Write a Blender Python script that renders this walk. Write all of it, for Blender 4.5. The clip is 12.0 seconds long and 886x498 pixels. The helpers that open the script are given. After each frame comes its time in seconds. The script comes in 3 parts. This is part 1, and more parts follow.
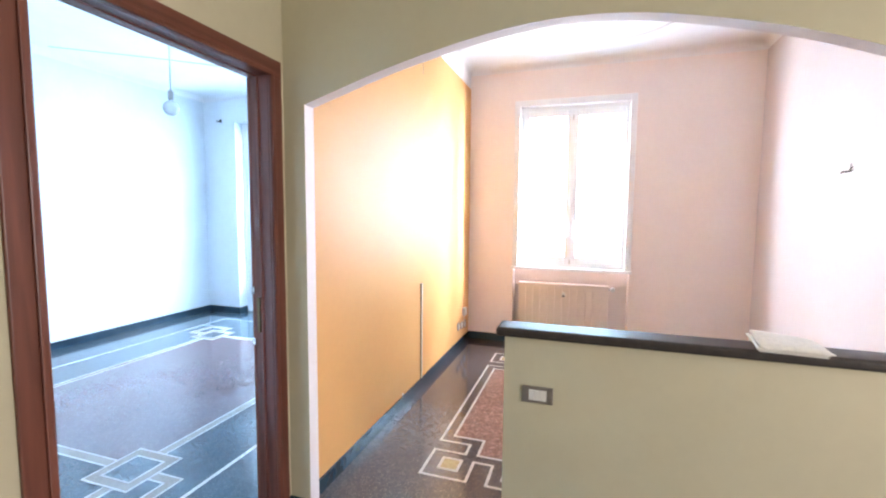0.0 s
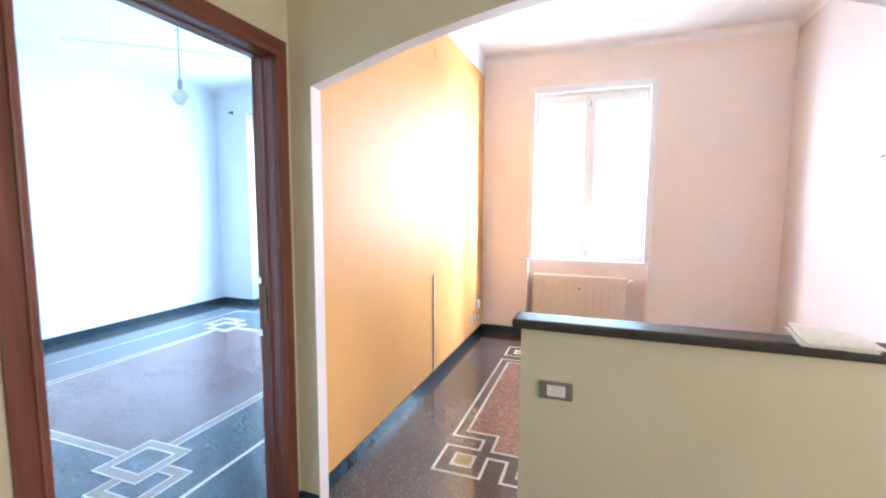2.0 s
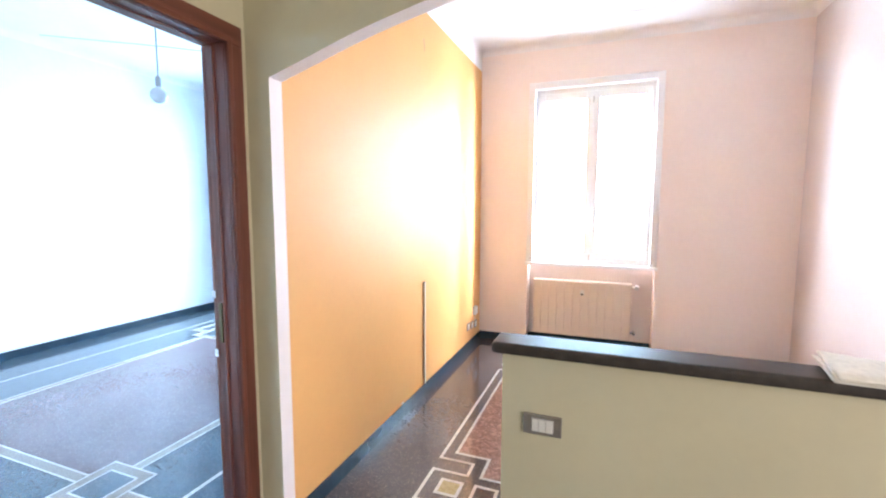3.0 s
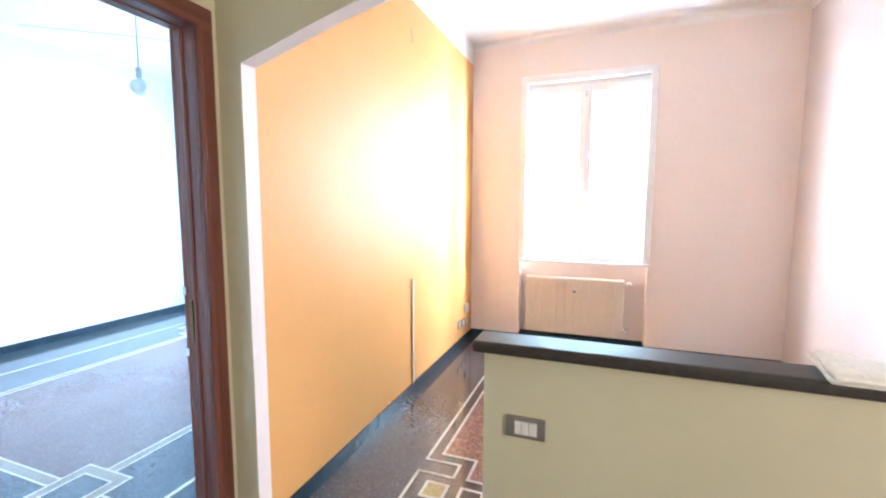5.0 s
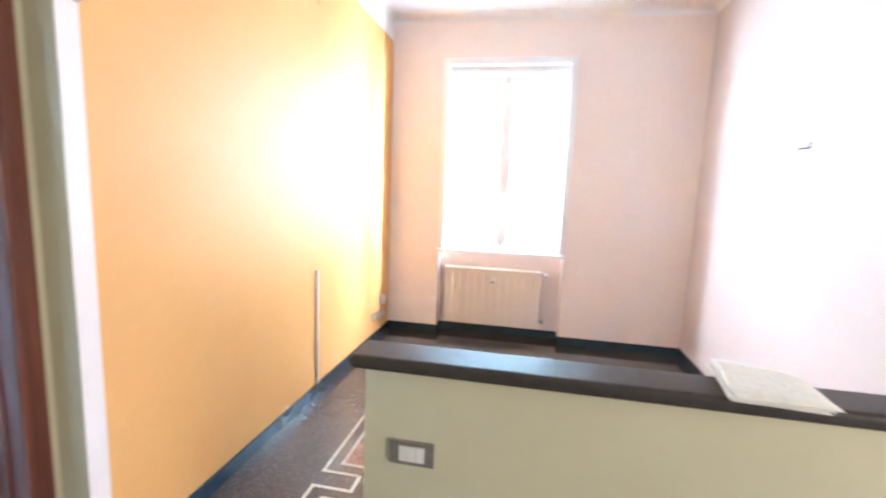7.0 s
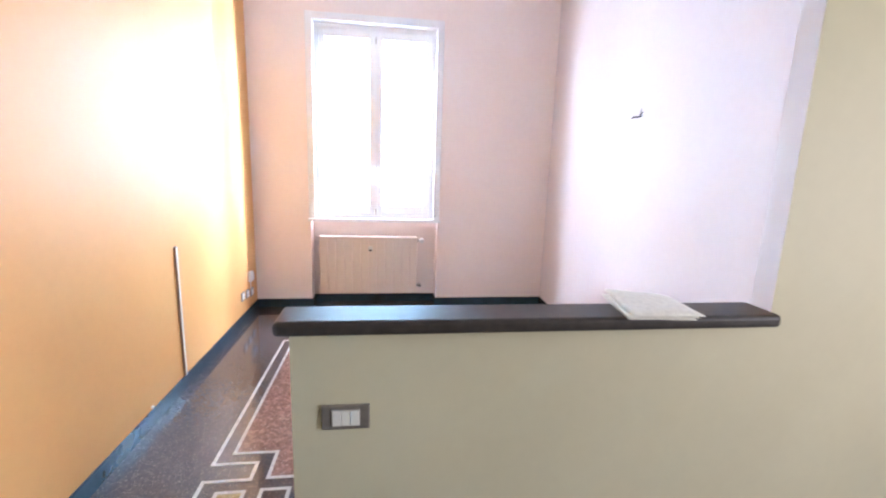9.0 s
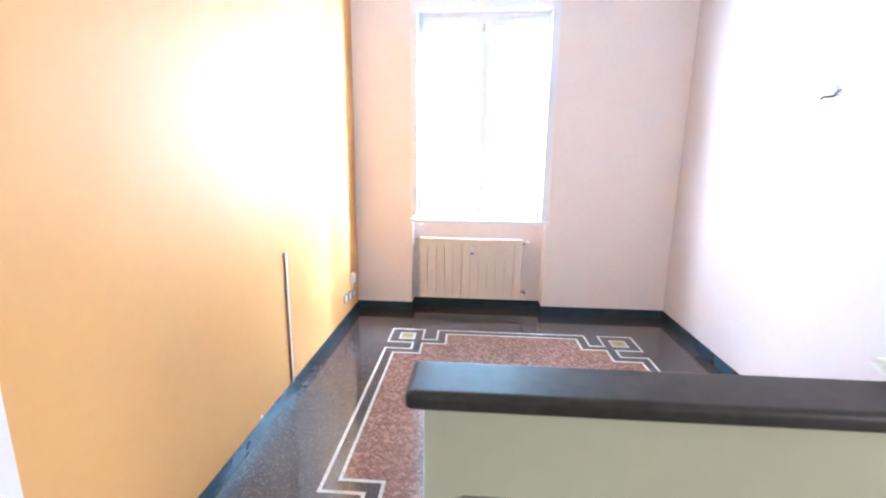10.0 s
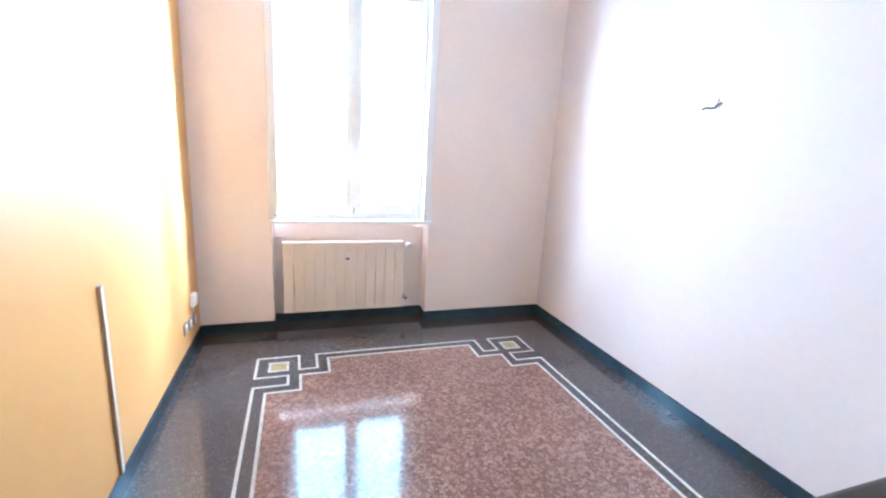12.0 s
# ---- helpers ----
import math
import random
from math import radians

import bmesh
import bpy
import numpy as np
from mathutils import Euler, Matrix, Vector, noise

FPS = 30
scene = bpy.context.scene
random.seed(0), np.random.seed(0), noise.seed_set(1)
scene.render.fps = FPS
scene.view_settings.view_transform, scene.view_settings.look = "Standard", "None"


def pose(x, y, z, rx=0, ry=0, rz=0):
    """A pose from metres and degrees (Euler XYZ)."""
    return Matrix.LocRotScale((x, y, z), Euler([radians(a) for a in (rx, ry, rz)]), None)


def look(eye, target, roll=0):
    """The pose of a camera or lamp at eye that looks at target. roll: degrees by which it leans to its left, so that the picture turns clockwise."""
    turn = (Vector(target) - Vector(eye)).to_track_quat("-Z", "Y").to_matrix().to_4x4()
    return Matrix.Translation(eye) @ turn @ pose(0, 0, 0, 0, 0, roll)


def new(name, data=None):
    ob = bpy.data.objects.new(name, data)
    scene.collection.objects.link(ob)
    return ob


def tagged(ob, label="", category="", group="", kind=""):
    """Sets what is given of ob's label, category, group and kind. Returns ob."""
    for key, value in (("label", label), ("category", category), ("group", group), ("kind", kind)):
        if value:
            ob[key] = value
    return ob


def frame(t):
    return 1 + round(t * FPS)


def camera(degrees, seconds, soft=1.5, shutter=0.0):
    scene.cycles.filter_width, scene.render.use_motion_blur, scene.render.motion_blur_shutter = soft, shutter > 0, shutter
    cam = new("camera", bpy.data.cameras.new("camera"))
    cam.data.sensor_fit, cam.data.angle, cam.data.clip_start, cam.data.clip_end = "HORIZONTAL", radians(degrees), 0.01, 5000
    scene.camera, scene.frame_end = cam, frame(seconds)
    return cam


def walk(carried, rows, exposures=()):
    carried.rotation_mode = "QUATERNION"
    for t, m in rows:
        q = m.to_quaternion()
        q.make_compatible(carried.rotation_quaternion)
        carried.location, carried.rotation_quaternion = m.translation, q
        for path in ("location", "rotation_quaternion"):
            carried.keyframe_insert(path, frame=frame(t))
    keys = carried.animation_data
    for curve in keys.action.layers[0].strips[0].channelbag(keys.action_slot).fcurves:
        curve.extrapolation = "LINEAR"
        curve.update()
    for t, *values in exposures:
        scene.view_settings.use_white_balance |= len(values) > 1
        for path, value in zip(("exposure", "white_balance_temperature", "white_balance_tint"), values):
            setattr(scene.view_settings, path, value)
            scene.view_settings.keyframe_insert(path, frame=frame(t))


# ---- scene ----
cam = camera(91.3, 12.0, soft=2.1, shutter=0.5)
PATH = [
    (0, (0.11, 0.045, 1.473), (-0.506, 1.941, 1.309), 0.5),
    (0.5, (0.105, 0.048, 1.472), (-0.526, 1.938, 1.292), 0.7),
    (1, (0.096, 0.042, 1.476), (-0.557, 1.923, 1.29), 0.8),
    (1.5, (0.078, 0.049, 1.465), (-0.593, 1.924, 1.28), 0.7),
    (2, (0.083, 0.13, 1.442), (-0.588, 2.004, 1.248), 0.3),
    (2.5, (0.112, 0.289, 1.462), (-0.569, 2.159, 1.262), 0.2),
    (3, (0.128, 0.377, 1.463), (-0.575, 2.239, 1.268), 0.1),
    (5, (0.154, 0.462, 1.444), (-0.531, 2.33, 1.239), 0.2),
    (5.5, (0.133, 0.545, 1.415), (-0.569, 2.401, 1.166), 0.4),
    (6, (0.096, 0.662, 1.443), (-0.638, 2.503, 1.174), 1.4),
    (6.5, (0.161, 0.736, 1.443), (-0.525, 2.597, 1.186), 1.7),
    (7, (0.22, 0.707, 1.451), (-0.155, 2.655, 1.188), 2.2),
    (7.5, (0.175, 0.654, 1.437), (0.25, 2.636, 1.181), 2.7),
    (7.7, (0.149, 0.624, 1.438), (0.369, 2.594, 1.172), 2.7),
    (9.3, (0.014, 0.785, 1.391), (0.284, 2.728, 1.004), 1.9),
    (9.5, (-0.017, 0.872, 1.404), (0.1, 2.828, 1.005), 0.9),
    (10, (-0.101, 1.029, 1.424), (-0.227, 2.984, 1.018), 0.8),
    (10.5, (-0.267, 1.232, 1.416), (-0.246, 3.187, 0.996), 2.0),
    (11, (-0.42, 1.386, 1.435), (-0.05, 3.305, 1.007), 0.2),
    (11.5, (-0.447, 1.473, 1.428), (0.087, 3.353, 1.006), 1.9),
    (12, (-0.45, 1.53, 1.442), (0.178, 3.379, 1.009), 3.2),
]
EXPOSURES = [
    (0.0, 1.92, 8200, 49),
    (6.0, 2.10, 8350, 46),
    (7.0, 2.10, 8000, 45),
    (7.5, 1.88, 7300, 46),
    (9.5, 1.88, 7300, 50),
    (10.0, 2.15, 6950, 42),
    (10.5, 2.34, 6650, 35),
    (11.0, 2.04, 6700, 36),
    (12.0, 2.04, 6750, 37),
]
walk(cam, [(t, look(eye, target, roll)) for t, eye, target, roll in PATH], EXPOSURES)

# ---- world and light ----
world = bpy.data.worlds.new("sky")
scene.world = world
world.use_nodes = True
wn, wl = world.node_tree.nodes, world.node_tree.links
sky = wn.new("ShaderNodeTexSky")
sky.sky_type, sky.sun_disc = "NISHITA", False
sky.sun_elevation, sky.sun_rotation = radians(50), radians(150)
wl.new(sky.outputs["Color"], wn["Background"].inputs["Color"])
wn["Background"].inputs["Strength"].default_value = 0.12


def window_light(name, x, y, z, w, h, watts, colour):
    data = bpy.data.lights.new(name, "AREA")
    data.shape, data.size, data.size_y, data.energy, data.color = "RECTANGLE", w, h, watts, colour
    ob = new(name, data)
    ob.matrix_basis = pose(x, y, z, -90, 0, 0)     # facing into the rooms
    return ob


DAY = (0.58, 0.85, 1.0)
window_light("daylight_window", -0.034, 5.29, 1.83, 1.21, 1.70, 37, DAY)
# sky along the street, slanting in from both sides through the same window
window_light("daylight_street", 1.34, 5.86, 2.40, 0.42, 2.6, 240, DAY).matrix_basis = look((1.34, 5.86, 2.40), (-1.167, 4.40, 1.20))
window_light("daylight_street_end", -1.19, 5.74, 2.25, 0.40, 1.7, 58, DAY).matrix_basis = look((-1.19, 5.74, 2.25), (1.69, 4.10, 0.9))
window_light("daylight_balcony", -3.75, 5.85, 2.15, 1.66, 2.40, 160, (0.27, 0.70, 1.0)).matrix_basis = pose(-3.75, 5.85, 2.15, -64, 0, 0)
window_light("daylight_hall", 2.93, 0.05, 1.40, 1.30, 1.30, 24.5, (0.67, 0.96, 1.0)).matrix_basis = pose(2.93, 0.05, 1.40, 0, 90, 0)


# ---- materials ----
def material(name, rough=0.5, metal=0.0, spec=0.5):
    m = bpy.data.materials.new(name)
    m.use_nodes = True
    b = m.node_tree.nodes["Principled BSDF"]
    b.inputs["Roughness"].default_value, b.inputs["Metallic"].default_value = rough, metal
    b.inputs["Specular IOR Level"].default_value = spec
    return m, m.node_tree.nodes, m.node_tree.links, b


def noise_tex(n, l, scale, detail=4.0, rough=0.55):
    c = n.get("coords") or n.new("ShaderNodeTexCoord")
    c.name = "coords"
    t = n.new("ShaderNodeTexNoise")
    t.inputs["Scale"].default_value, t.inputs["Detail"].default_value, t.inputs["Roughness"].default_value = scale, detail, rough
    l.new(c.outputs["Object"], t.inputs["Vector"])
    return t.outputs["Fac"]


def ramp(n, l, fac, stops):
    r = n.new("ShaderNodeValToRGB")
    e = r.color_ramp.elements
    while len(e) < len(stops):
        e.new(0.5)
    for k, (p, c) in zip(e, stops):
        k.position, k.color = p, (*c, 1)
    l.new(fac, r.inputs["Fac"])
    return r.outputs["Color"]


def mix(n, l, fac, a, b, mode="MIX"):
    x = n.new("ShaderNodeMix")
    x.data_type, x.blend_type = "RGBA", mode
    for sock, v in ((x.inputs["Factor"], fac), (x.inputs["A"], a), (x.inputs["B"], b)):
        if isinstance(v, (int, float)):
            sock.default_value = v
        elif isinstance(v, tuple):
            sock.default_value = (*v, 1)
        else:
            l.new(v, sock)
    return x.outputs["Result"]


def bump(n, l, b, height, strength, distance):
    x = n.new("ShaderNodeBump")
    x.inputs["Strength"].default_value, x.inputs["Distance"].default_value = strength, distance
    l.new(height, x.inputs["Height"])
    l.new(x.outputs["Normal"], b.inputs["Normal"])


def paint(name, colour, rough=0.6, wear=0.06, bumps=0.13):
    """Rolled wall paint: faint roller grain, blotches and scuffs."""
    m, n, l, b = material(name, rough, spec=0.3)
    dark = tuple(c * (1 - wear) for c in colour)
    blot = ramp(n, l, noise_tex(n, l, 1.7, 5), [(0.32, dark), (0.62, colour)])
    fine = ramp(n, l, noise_tex(n, l, 26, 3), [(0.3, (0.975,) * 3), (0.7, (1.0,) * 3)])
    l.new(mix(n, l, 1.0, blot, fine, "MULTIPLY"), b.inputs["Base Color"])
    bump(n, l, b, noise_tex(n, l, 240, 2), bumps, 0.002)
    return m


def terrazzo(name, stops, scale, rough, chips, spec=0.4):
    """Polished terrazzo: stone chips of several tones in a cement ground."""
    m, n, l, b = material(name, rough, spec=spec)
    c = n.new("ShaderNodeTexCoord")
    c.name = "coords"
    warp = n.new("ShaderNodeTexNoise")
    warp.inputs["Scale"].default_value = scale * 0.8
    add = n.new("ShaderNodeVectorMath")
    add.operation = "MULTIPLY_ADD"
    add.inputs[1].default_value = (0.6 / scale,) * 3
    l.new(c.outputs["Object"], warp.inputs["Vector"])
    l.new(warp.outputs["Color"], add.inputs[0])
    l.new(c.outputs["Object"], add.inputs[2])
    v = n.new("ShaderNodeTexVoronoi")
    v.inputs["Scale"].default_value = scale
    l.new(add.outputs["Vector"], v.inputs["Vector"])
    sep = n.new("ShaderNodeSeparateColor")
    l.new(v.outputs["Color"], sep.inputs["Color"])
    chip = ramp(n, l, sep.outputs["Red"], stops)
    v2 = n.new("ShaderNodeTexVoronoi")
    v2.inputs["Scale"].default_value = scale * 2.7
    l.new(c.outputs["Object"], v2.inputs["Vector"])
    sep2 = n.new("ShaderNodeSeparateColor")
    l.new(v2.outputs["Color"], sep2.inputs["Color"])
    small = ramp(n, l, sep2.outputs["Green"], stops)
    both = mix(n, l, 0.3, chip, small)
    speck = ramp(n, l, sep2.outputs["Blue"], [(0.955, (0, 0, 0)), (0.965, (1, 1, 1))])
    both = mix(n, l, speck, both, chips)
    worn = ramp(n, l, noise_tex(n, l, 1.3, 5), [(0.3, (0.78,) * 3), (0.7, (1.0,) * 3)])
    l.new(mix(n, l, 1.0, both, worn, "MULTIPLY"), b.inputs["Base Color"])
    gloss = n.new("ShaderNodeMapRange")
    gloss.inputs["To Min"].default_value, gloss.inputs["To Max"].default_value = rough * 0.7, rough * 1.5
    l.new(noise_tex(n, l, 3.0, 6), gloss.inputs["Value"])
    l.new(gloss.outputs["Result"], b.inputs["Roughness"])
    bump(n, l, b, noise_tex(n, l, 5, 2), 0.015, 0.001)
    return m


def plain(name, colour, rough=0.4, metal=0.0, wear=0.1, scale=20, spec=0.5):
    m, n, l, b = material(name, rough, metal, spec)
    dark = tuple(c * (1 - wear) for c in colour)
    l.new(ramp(n, l, noise_tex(n, l, scale, 4), [(0.3, dark), (0.7, colour)]), b.inputs["Base Color"])
    return m


def wood(name, dark, light, axis):
    m, n, l, b = material(name, 0.38)
    c = n.new("ShaderNodeTexCoord")
    mp = n.new("ShaderNodeMapping")
    mp.inputs["Scale"].default_value = [2.0 if k == axis else 38.0 for k in range(3)]
    t = n.new("ShaderNodeTexNoise")
    t.inputs["Scale"].default_value, t.inputs["Detail"].default_value, t.inputs["Distortion"].default_value = 1.0, 6, 0.6
    l.new(c.outputs["Object"], mp.inputs["Vector"])
    l.new(mp.outputs["Vector"], t.inputs["Vector"])
    l.new(ramp(n, l, t.outputs["Fac"], [(0.3, dark), (0.7, light)]), b.inputs["Base Color"])
    bump(n, l, b, t.outputs["Fac"], 0.15, 0.001)
    return m


HALL = paint("olive_beige_paint", (0.565, 0.510, 0.355), 0.55)
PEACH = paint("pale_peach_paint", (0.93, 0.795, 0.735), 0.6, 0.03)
# right-hand wall: darker than the window wall to offset the direct daylight on it
BLUSH_DIMMED = paint("blush_white_paint_dimmed", (0.70, 0.605, 0.585), 0.6, 0.03)
COOL = paint("cool_white_paint", (0.80, 0.83, 0.85), 0.6)
ORANGE = paint("apricot_orange_paint", (0.78, 0.385, 0.142), 0.5, 0.04)
LILAC = paint("lilac_white_paint", (0.82, 0.755, 0.745), 0.6)
CEIL = paint("ceiling_white_paint", (0.89, 0.86, 0.85), 0.7)
DARK_FLOOR = terrazzo("dark_terrazzo", [(0.0, (0.042, 0.042, 0.048)), (0.35, (0.056, 0.053, 0.058)), (0.6, (0.086, 0.073, 0.073)), (0.85, (0.048, 0.048, 0.054))], 95, 0.10, (0.18, 0.15, 0.14), 0.75)
RED_FLOOR = terrazzo("red_terrazzo", [(0.0, (0.12, 0.052, 0.042)), (0.3, (0.25, 0.125, 0.097)), (0.55, (0.40, 0.225, 0.175)), (0.8, (0.18, 0.085, 0.068))], 58, 0.11, (0.42, 0.29, 0.24), 0.42)
BAND_FLOOR = terrazzo("tan_terrazzo", [(0.0, (0.20, 0.16, 0.14)), (0.5, (0.30, 0.25, 0.22)), (0.8, (0.24, 0.19, 0.17))], 120, 0.16, (0.4, 0.36, 0.33))
# slate grey chips tinted teal for the blue daylight mirrored in the polish
BLUE_FLOOR = terrazzo("slate_terrazzo_teal_sheen", [(0.0, (0.020, 0.050, 0.066)), (0.4, (0.034, 0.076, 0.096)), (0.7, (0.054, 0.105, 0.128)), (0.9, (0.028, 0.060, 0.077))], 120, 0.12, (0.13, 0.16, 0.175), 0.75)
PLUM_FLOOR = terrazzo("plum_terrazzo", [(0.0, (0.10, 0.06, 0.065)), (0.4, (0.16, 0.10, 0.105)), (0.8, (0.12, 0.075, 0.08))], 85, 0.14, (0.24, 0.18, 0.18), 0.75)
MOSAIC = terrazzo("white_marble_inlay", [(0.0, (0.40, 0.38, 0.36)), (0.4, (0.66, 0.63, 0.59)), (0.8, (0.54, 0.51, 0.47))], 64, 0.22, (0.45, 0.42, 0.40))
YELLOW = terrazzo("yellow_marble_inlay", [(0.0, (0.32, 0.26, 0.12)), (0.5, (0.42, 0.35, 0.19)), (0.8, (0.30, 0.23, 0.10))], 90, 0.2, (0.7, 0.6, 0.3))
# black marble; the blue skylight it reflects is mixed into the base colour
SKIRT = plain("black_marble_sky_sheen", (0.019, 0.054, 0.080), 0.20, 0, 0.4, 9)
SLATE = plain("dark_slate_slab", (0.052, 0.043, 0.038), 0.45, 0, 0.3, 30, 0.26)
MAHOGANY_V = wood("mahogany_upright", (0.12, 0.032, 0.020), (0.21, 0.062, 0.038), 2)
MAHOGANY_H = wood("mahogany_lintel", (0.12, 0.032, 0.020), (0.21, 0.062, 0.038), 1)
LACQUER = plain("white_lacquer", (0.91, 0.91, 0.91), 0.3, 0, 0.04)
TRIM = plain("white_gloss_trim", (0.86, 0.86, 0.86), 0.4, 0, 0.03)
RADIATOR = plain("cream_enamel", (0.86, 0.74, 0.65), 0.35, 0, 0.05)
CHROME = plain("chromed_brass", (0.65, 0.63, 0.60), 0.25, 1.0)
BLACK = plain("black_plastic", (0.02, 0.02, 0.02), 0.4)
PLASTIC = plain("white_plastic", (0.80, 0.80, 0.78), 0.35, 0, 0.04)
GREYPL = plain("grey_plastic", (0.42, 0.40, 0.38), 0.45)
STEEL = plain("brushed_titanium_plate", (0.36, 0.33, 0.30), 0.42, 0.7, 0.15, 60)
CREAM = plain("cream_switch_key", (0.70, 0.69, 0.64), 0.4, 0, 0.04)
CLOTH = plain("unbleached_cotton", (0.83, 0.80, 0.73), 0.9, 0, 0.15, 60, 0.1)
DUCT = plain("ivory_duct", (0.72, 0.66, 0.58), 0.45, 0, 0.1)
TAN_SHADE = plain("tan_wire_and_duct_shade", (0.40, 0.26, 0.16), 0.5, 0, 0.1)
BRASS = plain("dull_brass", (0.22, 0.15, 0.08), 0.35, 1.0)
EARTH = plain("pale_street", (0.30, 0.30, 0.29), 0.9, 0, 0.3, 0.5)


def glass_mat(name, tint, rough=0.0):
    m, n, l, b = material(name, rough)
    b.inputs["Transmission Weight"].default_value, b.inputs["IOR"].default_value = 1.0, 1.45
    b.inputs["Base Color"].default_value = (*tint, 1)
    return m


# strong blue tint stands in for the sky's colour in the floor reflections
GLASS = glass_mat("sky_tinted_glass", (0.40, 0.82, 1.0))
OPAL = plain("opal_bulb_glass", (0.66, 0.65, 0.65), 0.2, 0, 0.03)


# ---- building helpers ----
def mesh_of(name, bm, mats):
    me = bpy.data.meshes.new(name)
    bm.normal_update()
    bm.to_mesh(me)
    bm.free()
    for m in mats if isinstance(mats, (list, tuple)) else [mats]:
        me.materials.append(m)
    return me


def part(name, bm, mat, parent=None, label="", smooth=False):
    me = mesh_of(name, bm, mat)
    if smooth:
        for p in me.polygons:
            p.use_smooth = True
    ob = new(name, me)
    ob.parent = parent
    return tagged(ob, label)


def structure(ob, label, category):
    return tagged(ob, label, category, kind="structure")


def thing(name, label, category, at=(0, 0, 0), group="", rz=0):
    ob = new(name)
    ob.empty_display_size = 0.1
    ob.matrix_basis = pose(*at, 0, 0, rz)
    return tagged(ob, label, category, group)


def box(bm, x0, x1, y0, y1, z0, z1, bevel=0.0, segs=2):
    made = bmesh.ops.create_cube(bm, size=1, matrix=Matrix.Translation(((x0 + x1) / 2, (y0 + y1) / 2, (z0 + z1) / 2)) @ Matrix.Diagonal((x1 - x0, y1 - y0, z1 - z0, 1)))
    if bevel:
        es = {e for v in made["verts"] for e in v.link_edges}
        bmesh.ops.bevel(bm, geom=list(es), offset=bevel, segments=segs, affect="EDGES", profile=0.5)
    return bm


def boxes(*rows, bevel=0.0):
    bm = bmesh.new()
    for r in rows:
        box(bm, *r, bevel=bevel)
    return bm


def tube(bm, a, b, r0, r1=None, sides=14):
    a, b = Vector(a), Vector(b)
    d = b - a
    m = Matrix.Translation((a + b) / 2) @ d.to_track_quat("Z", "Y").to_matrix().to_4x4()
    bmesh.ops.create_cone(bm, cap_ends=True, segments=sides, radius1=r0, radius2=r0 if r1 is None else r1, depth=d.length, matrix=m)
    return bm


def lathe(bm, profile, sides=24, at=(0, 0, 0)):
    """A body of revolution round z from (radius, height) rows."""
    rings = []
    for r, z in profile:
        rings.append([bm.verts.new((at[0] + r * math.cos(2 * math.pi * k / sides), at[1] + r * math.sin(2 * math.pi * k / sides), at[2] + z)) for k in range(sides)])
    for a, b in zip(rings, rings[1:]):
        for k in range(sides):
            bm.faces.new((a[k], a[(k + 1) % sides], b[(k + 1) % sides], b[k]))
    bm.faces.new(rings[0][::-1])
    bm.faces.new(rings[-1])
    return bm


def prism(bm, pts, z0, z1):
    """An upright prism over a plan outline, anticlockwise."""
    lo, hi = [bm.verts.new((x, y, z0)) for x, y in pts], [bm.verts.new((x, y, z1)) for x, y in pts]
    bm.faces.new(lo[::-1])
    bm.faces.new(hi)
    for k in range(len(pts)):
        j = (k + 1) % len(pts)
        bm.faces.new((lo[k], lo[j], hi[j], hi[k]))
    return bm


def wire(name, pts, r, mat, parent=None, label=""):
    cu = bpy.data.curves.new(name, "CURVE")
    cu.dimensions, cu.bevel_depth, cu.bevel_resolution = "3D", r, 2
    s = cu.splines.new("POLY")
    s.points.add(len(pts) - 1)
    for p, q in zip(s.points, pts):
        p.co = (*q, 1)
    tmp = bpy.data.objects.new(name, cu)
    me = bpy.data.meshes.new_from_object(tmp)
    bpy.data.objects.remove(tmp)
    bpy.data.curves.remove(cu)
    me.materials.clear()
    me.materials.append(mat)
    ob = new(name, me)
    ob.parent = parent
    return tagged(ob, label)


# ---- plan ----
CH = 3.10                     # ceiling height
AX0, AX1 = -1.108, 1.139       # arch opening
AY0, AY1 = 1.750, 1.820       # arch partition
OX = -1.167                   # orange wall face
HX = -1.22                    # hall wall face
LX = -1.318                   # left room side of the dividing wall
WY = 4.97                     # window wall face
FY = 5.05                     # left room facade face
LW = -5.17                    # left room far wall
LY = 0.72                     # left room near wall
WX0, WX1, WZ0, WZ1 = -0.647, 0.578, 0.870, 2.707   # window opening
DY0, DY1, DZ = 0.741, 1.678, 2.10              # door opening in the wall
BX0, BX1, BZ = -4.62, -2.90, 2.73              # balcony door opening


def right_x(y):
    """The right-hand wall runs slightly askew."""
    return 1.692 - 0.018 * (WY - y)


# floors
structure(part("floor", boxes((LX + 0.0, 1.85, AY0, 5.12, -0.12, 0)), DARK_FLOOR), "polished dark speckled terrazzo floor with inlaid border", "floor")
floor_b = bpy.data.objects["floor"]
floor_l = structure(part("floor_side_room", boxes((LW - 0.05, LX, LY - 0.05, 5.30, -0.12, 0)), BLUE_FLOOR), "polished slate grey terrazzo floor with inlaid bands, teal sheen in its colour", "floor")
structure(part("floor_hall", boxes((LX, 3.0, -2.6, AY0, -0.12, 0)), DARK_FLOOR), "dark polished terrazzo hall floor", "floor")

# ceilings
structure(part("ceiling", boxes((LX + 0.04, 1.85, AY0 + 0.04, 5.12, CH, CH + 0.15)), CEIL), "white plaster ceiling", "ceiling")
structure(part("ceiling_side_room", boxes((LW - 0.05, LX + 0.04, LY - 0.05, 5.15, CH, CH + 0.15)), CEIL), "white plaster ceiling", "ceiling")
structure(part("ceiling_hall", boxes((LX + 0.04, 3.0, -2.6, AY0 + 0.04, CH, CH + 0.15)), CEIL), "white plaster hall ceiling", "ceiling")

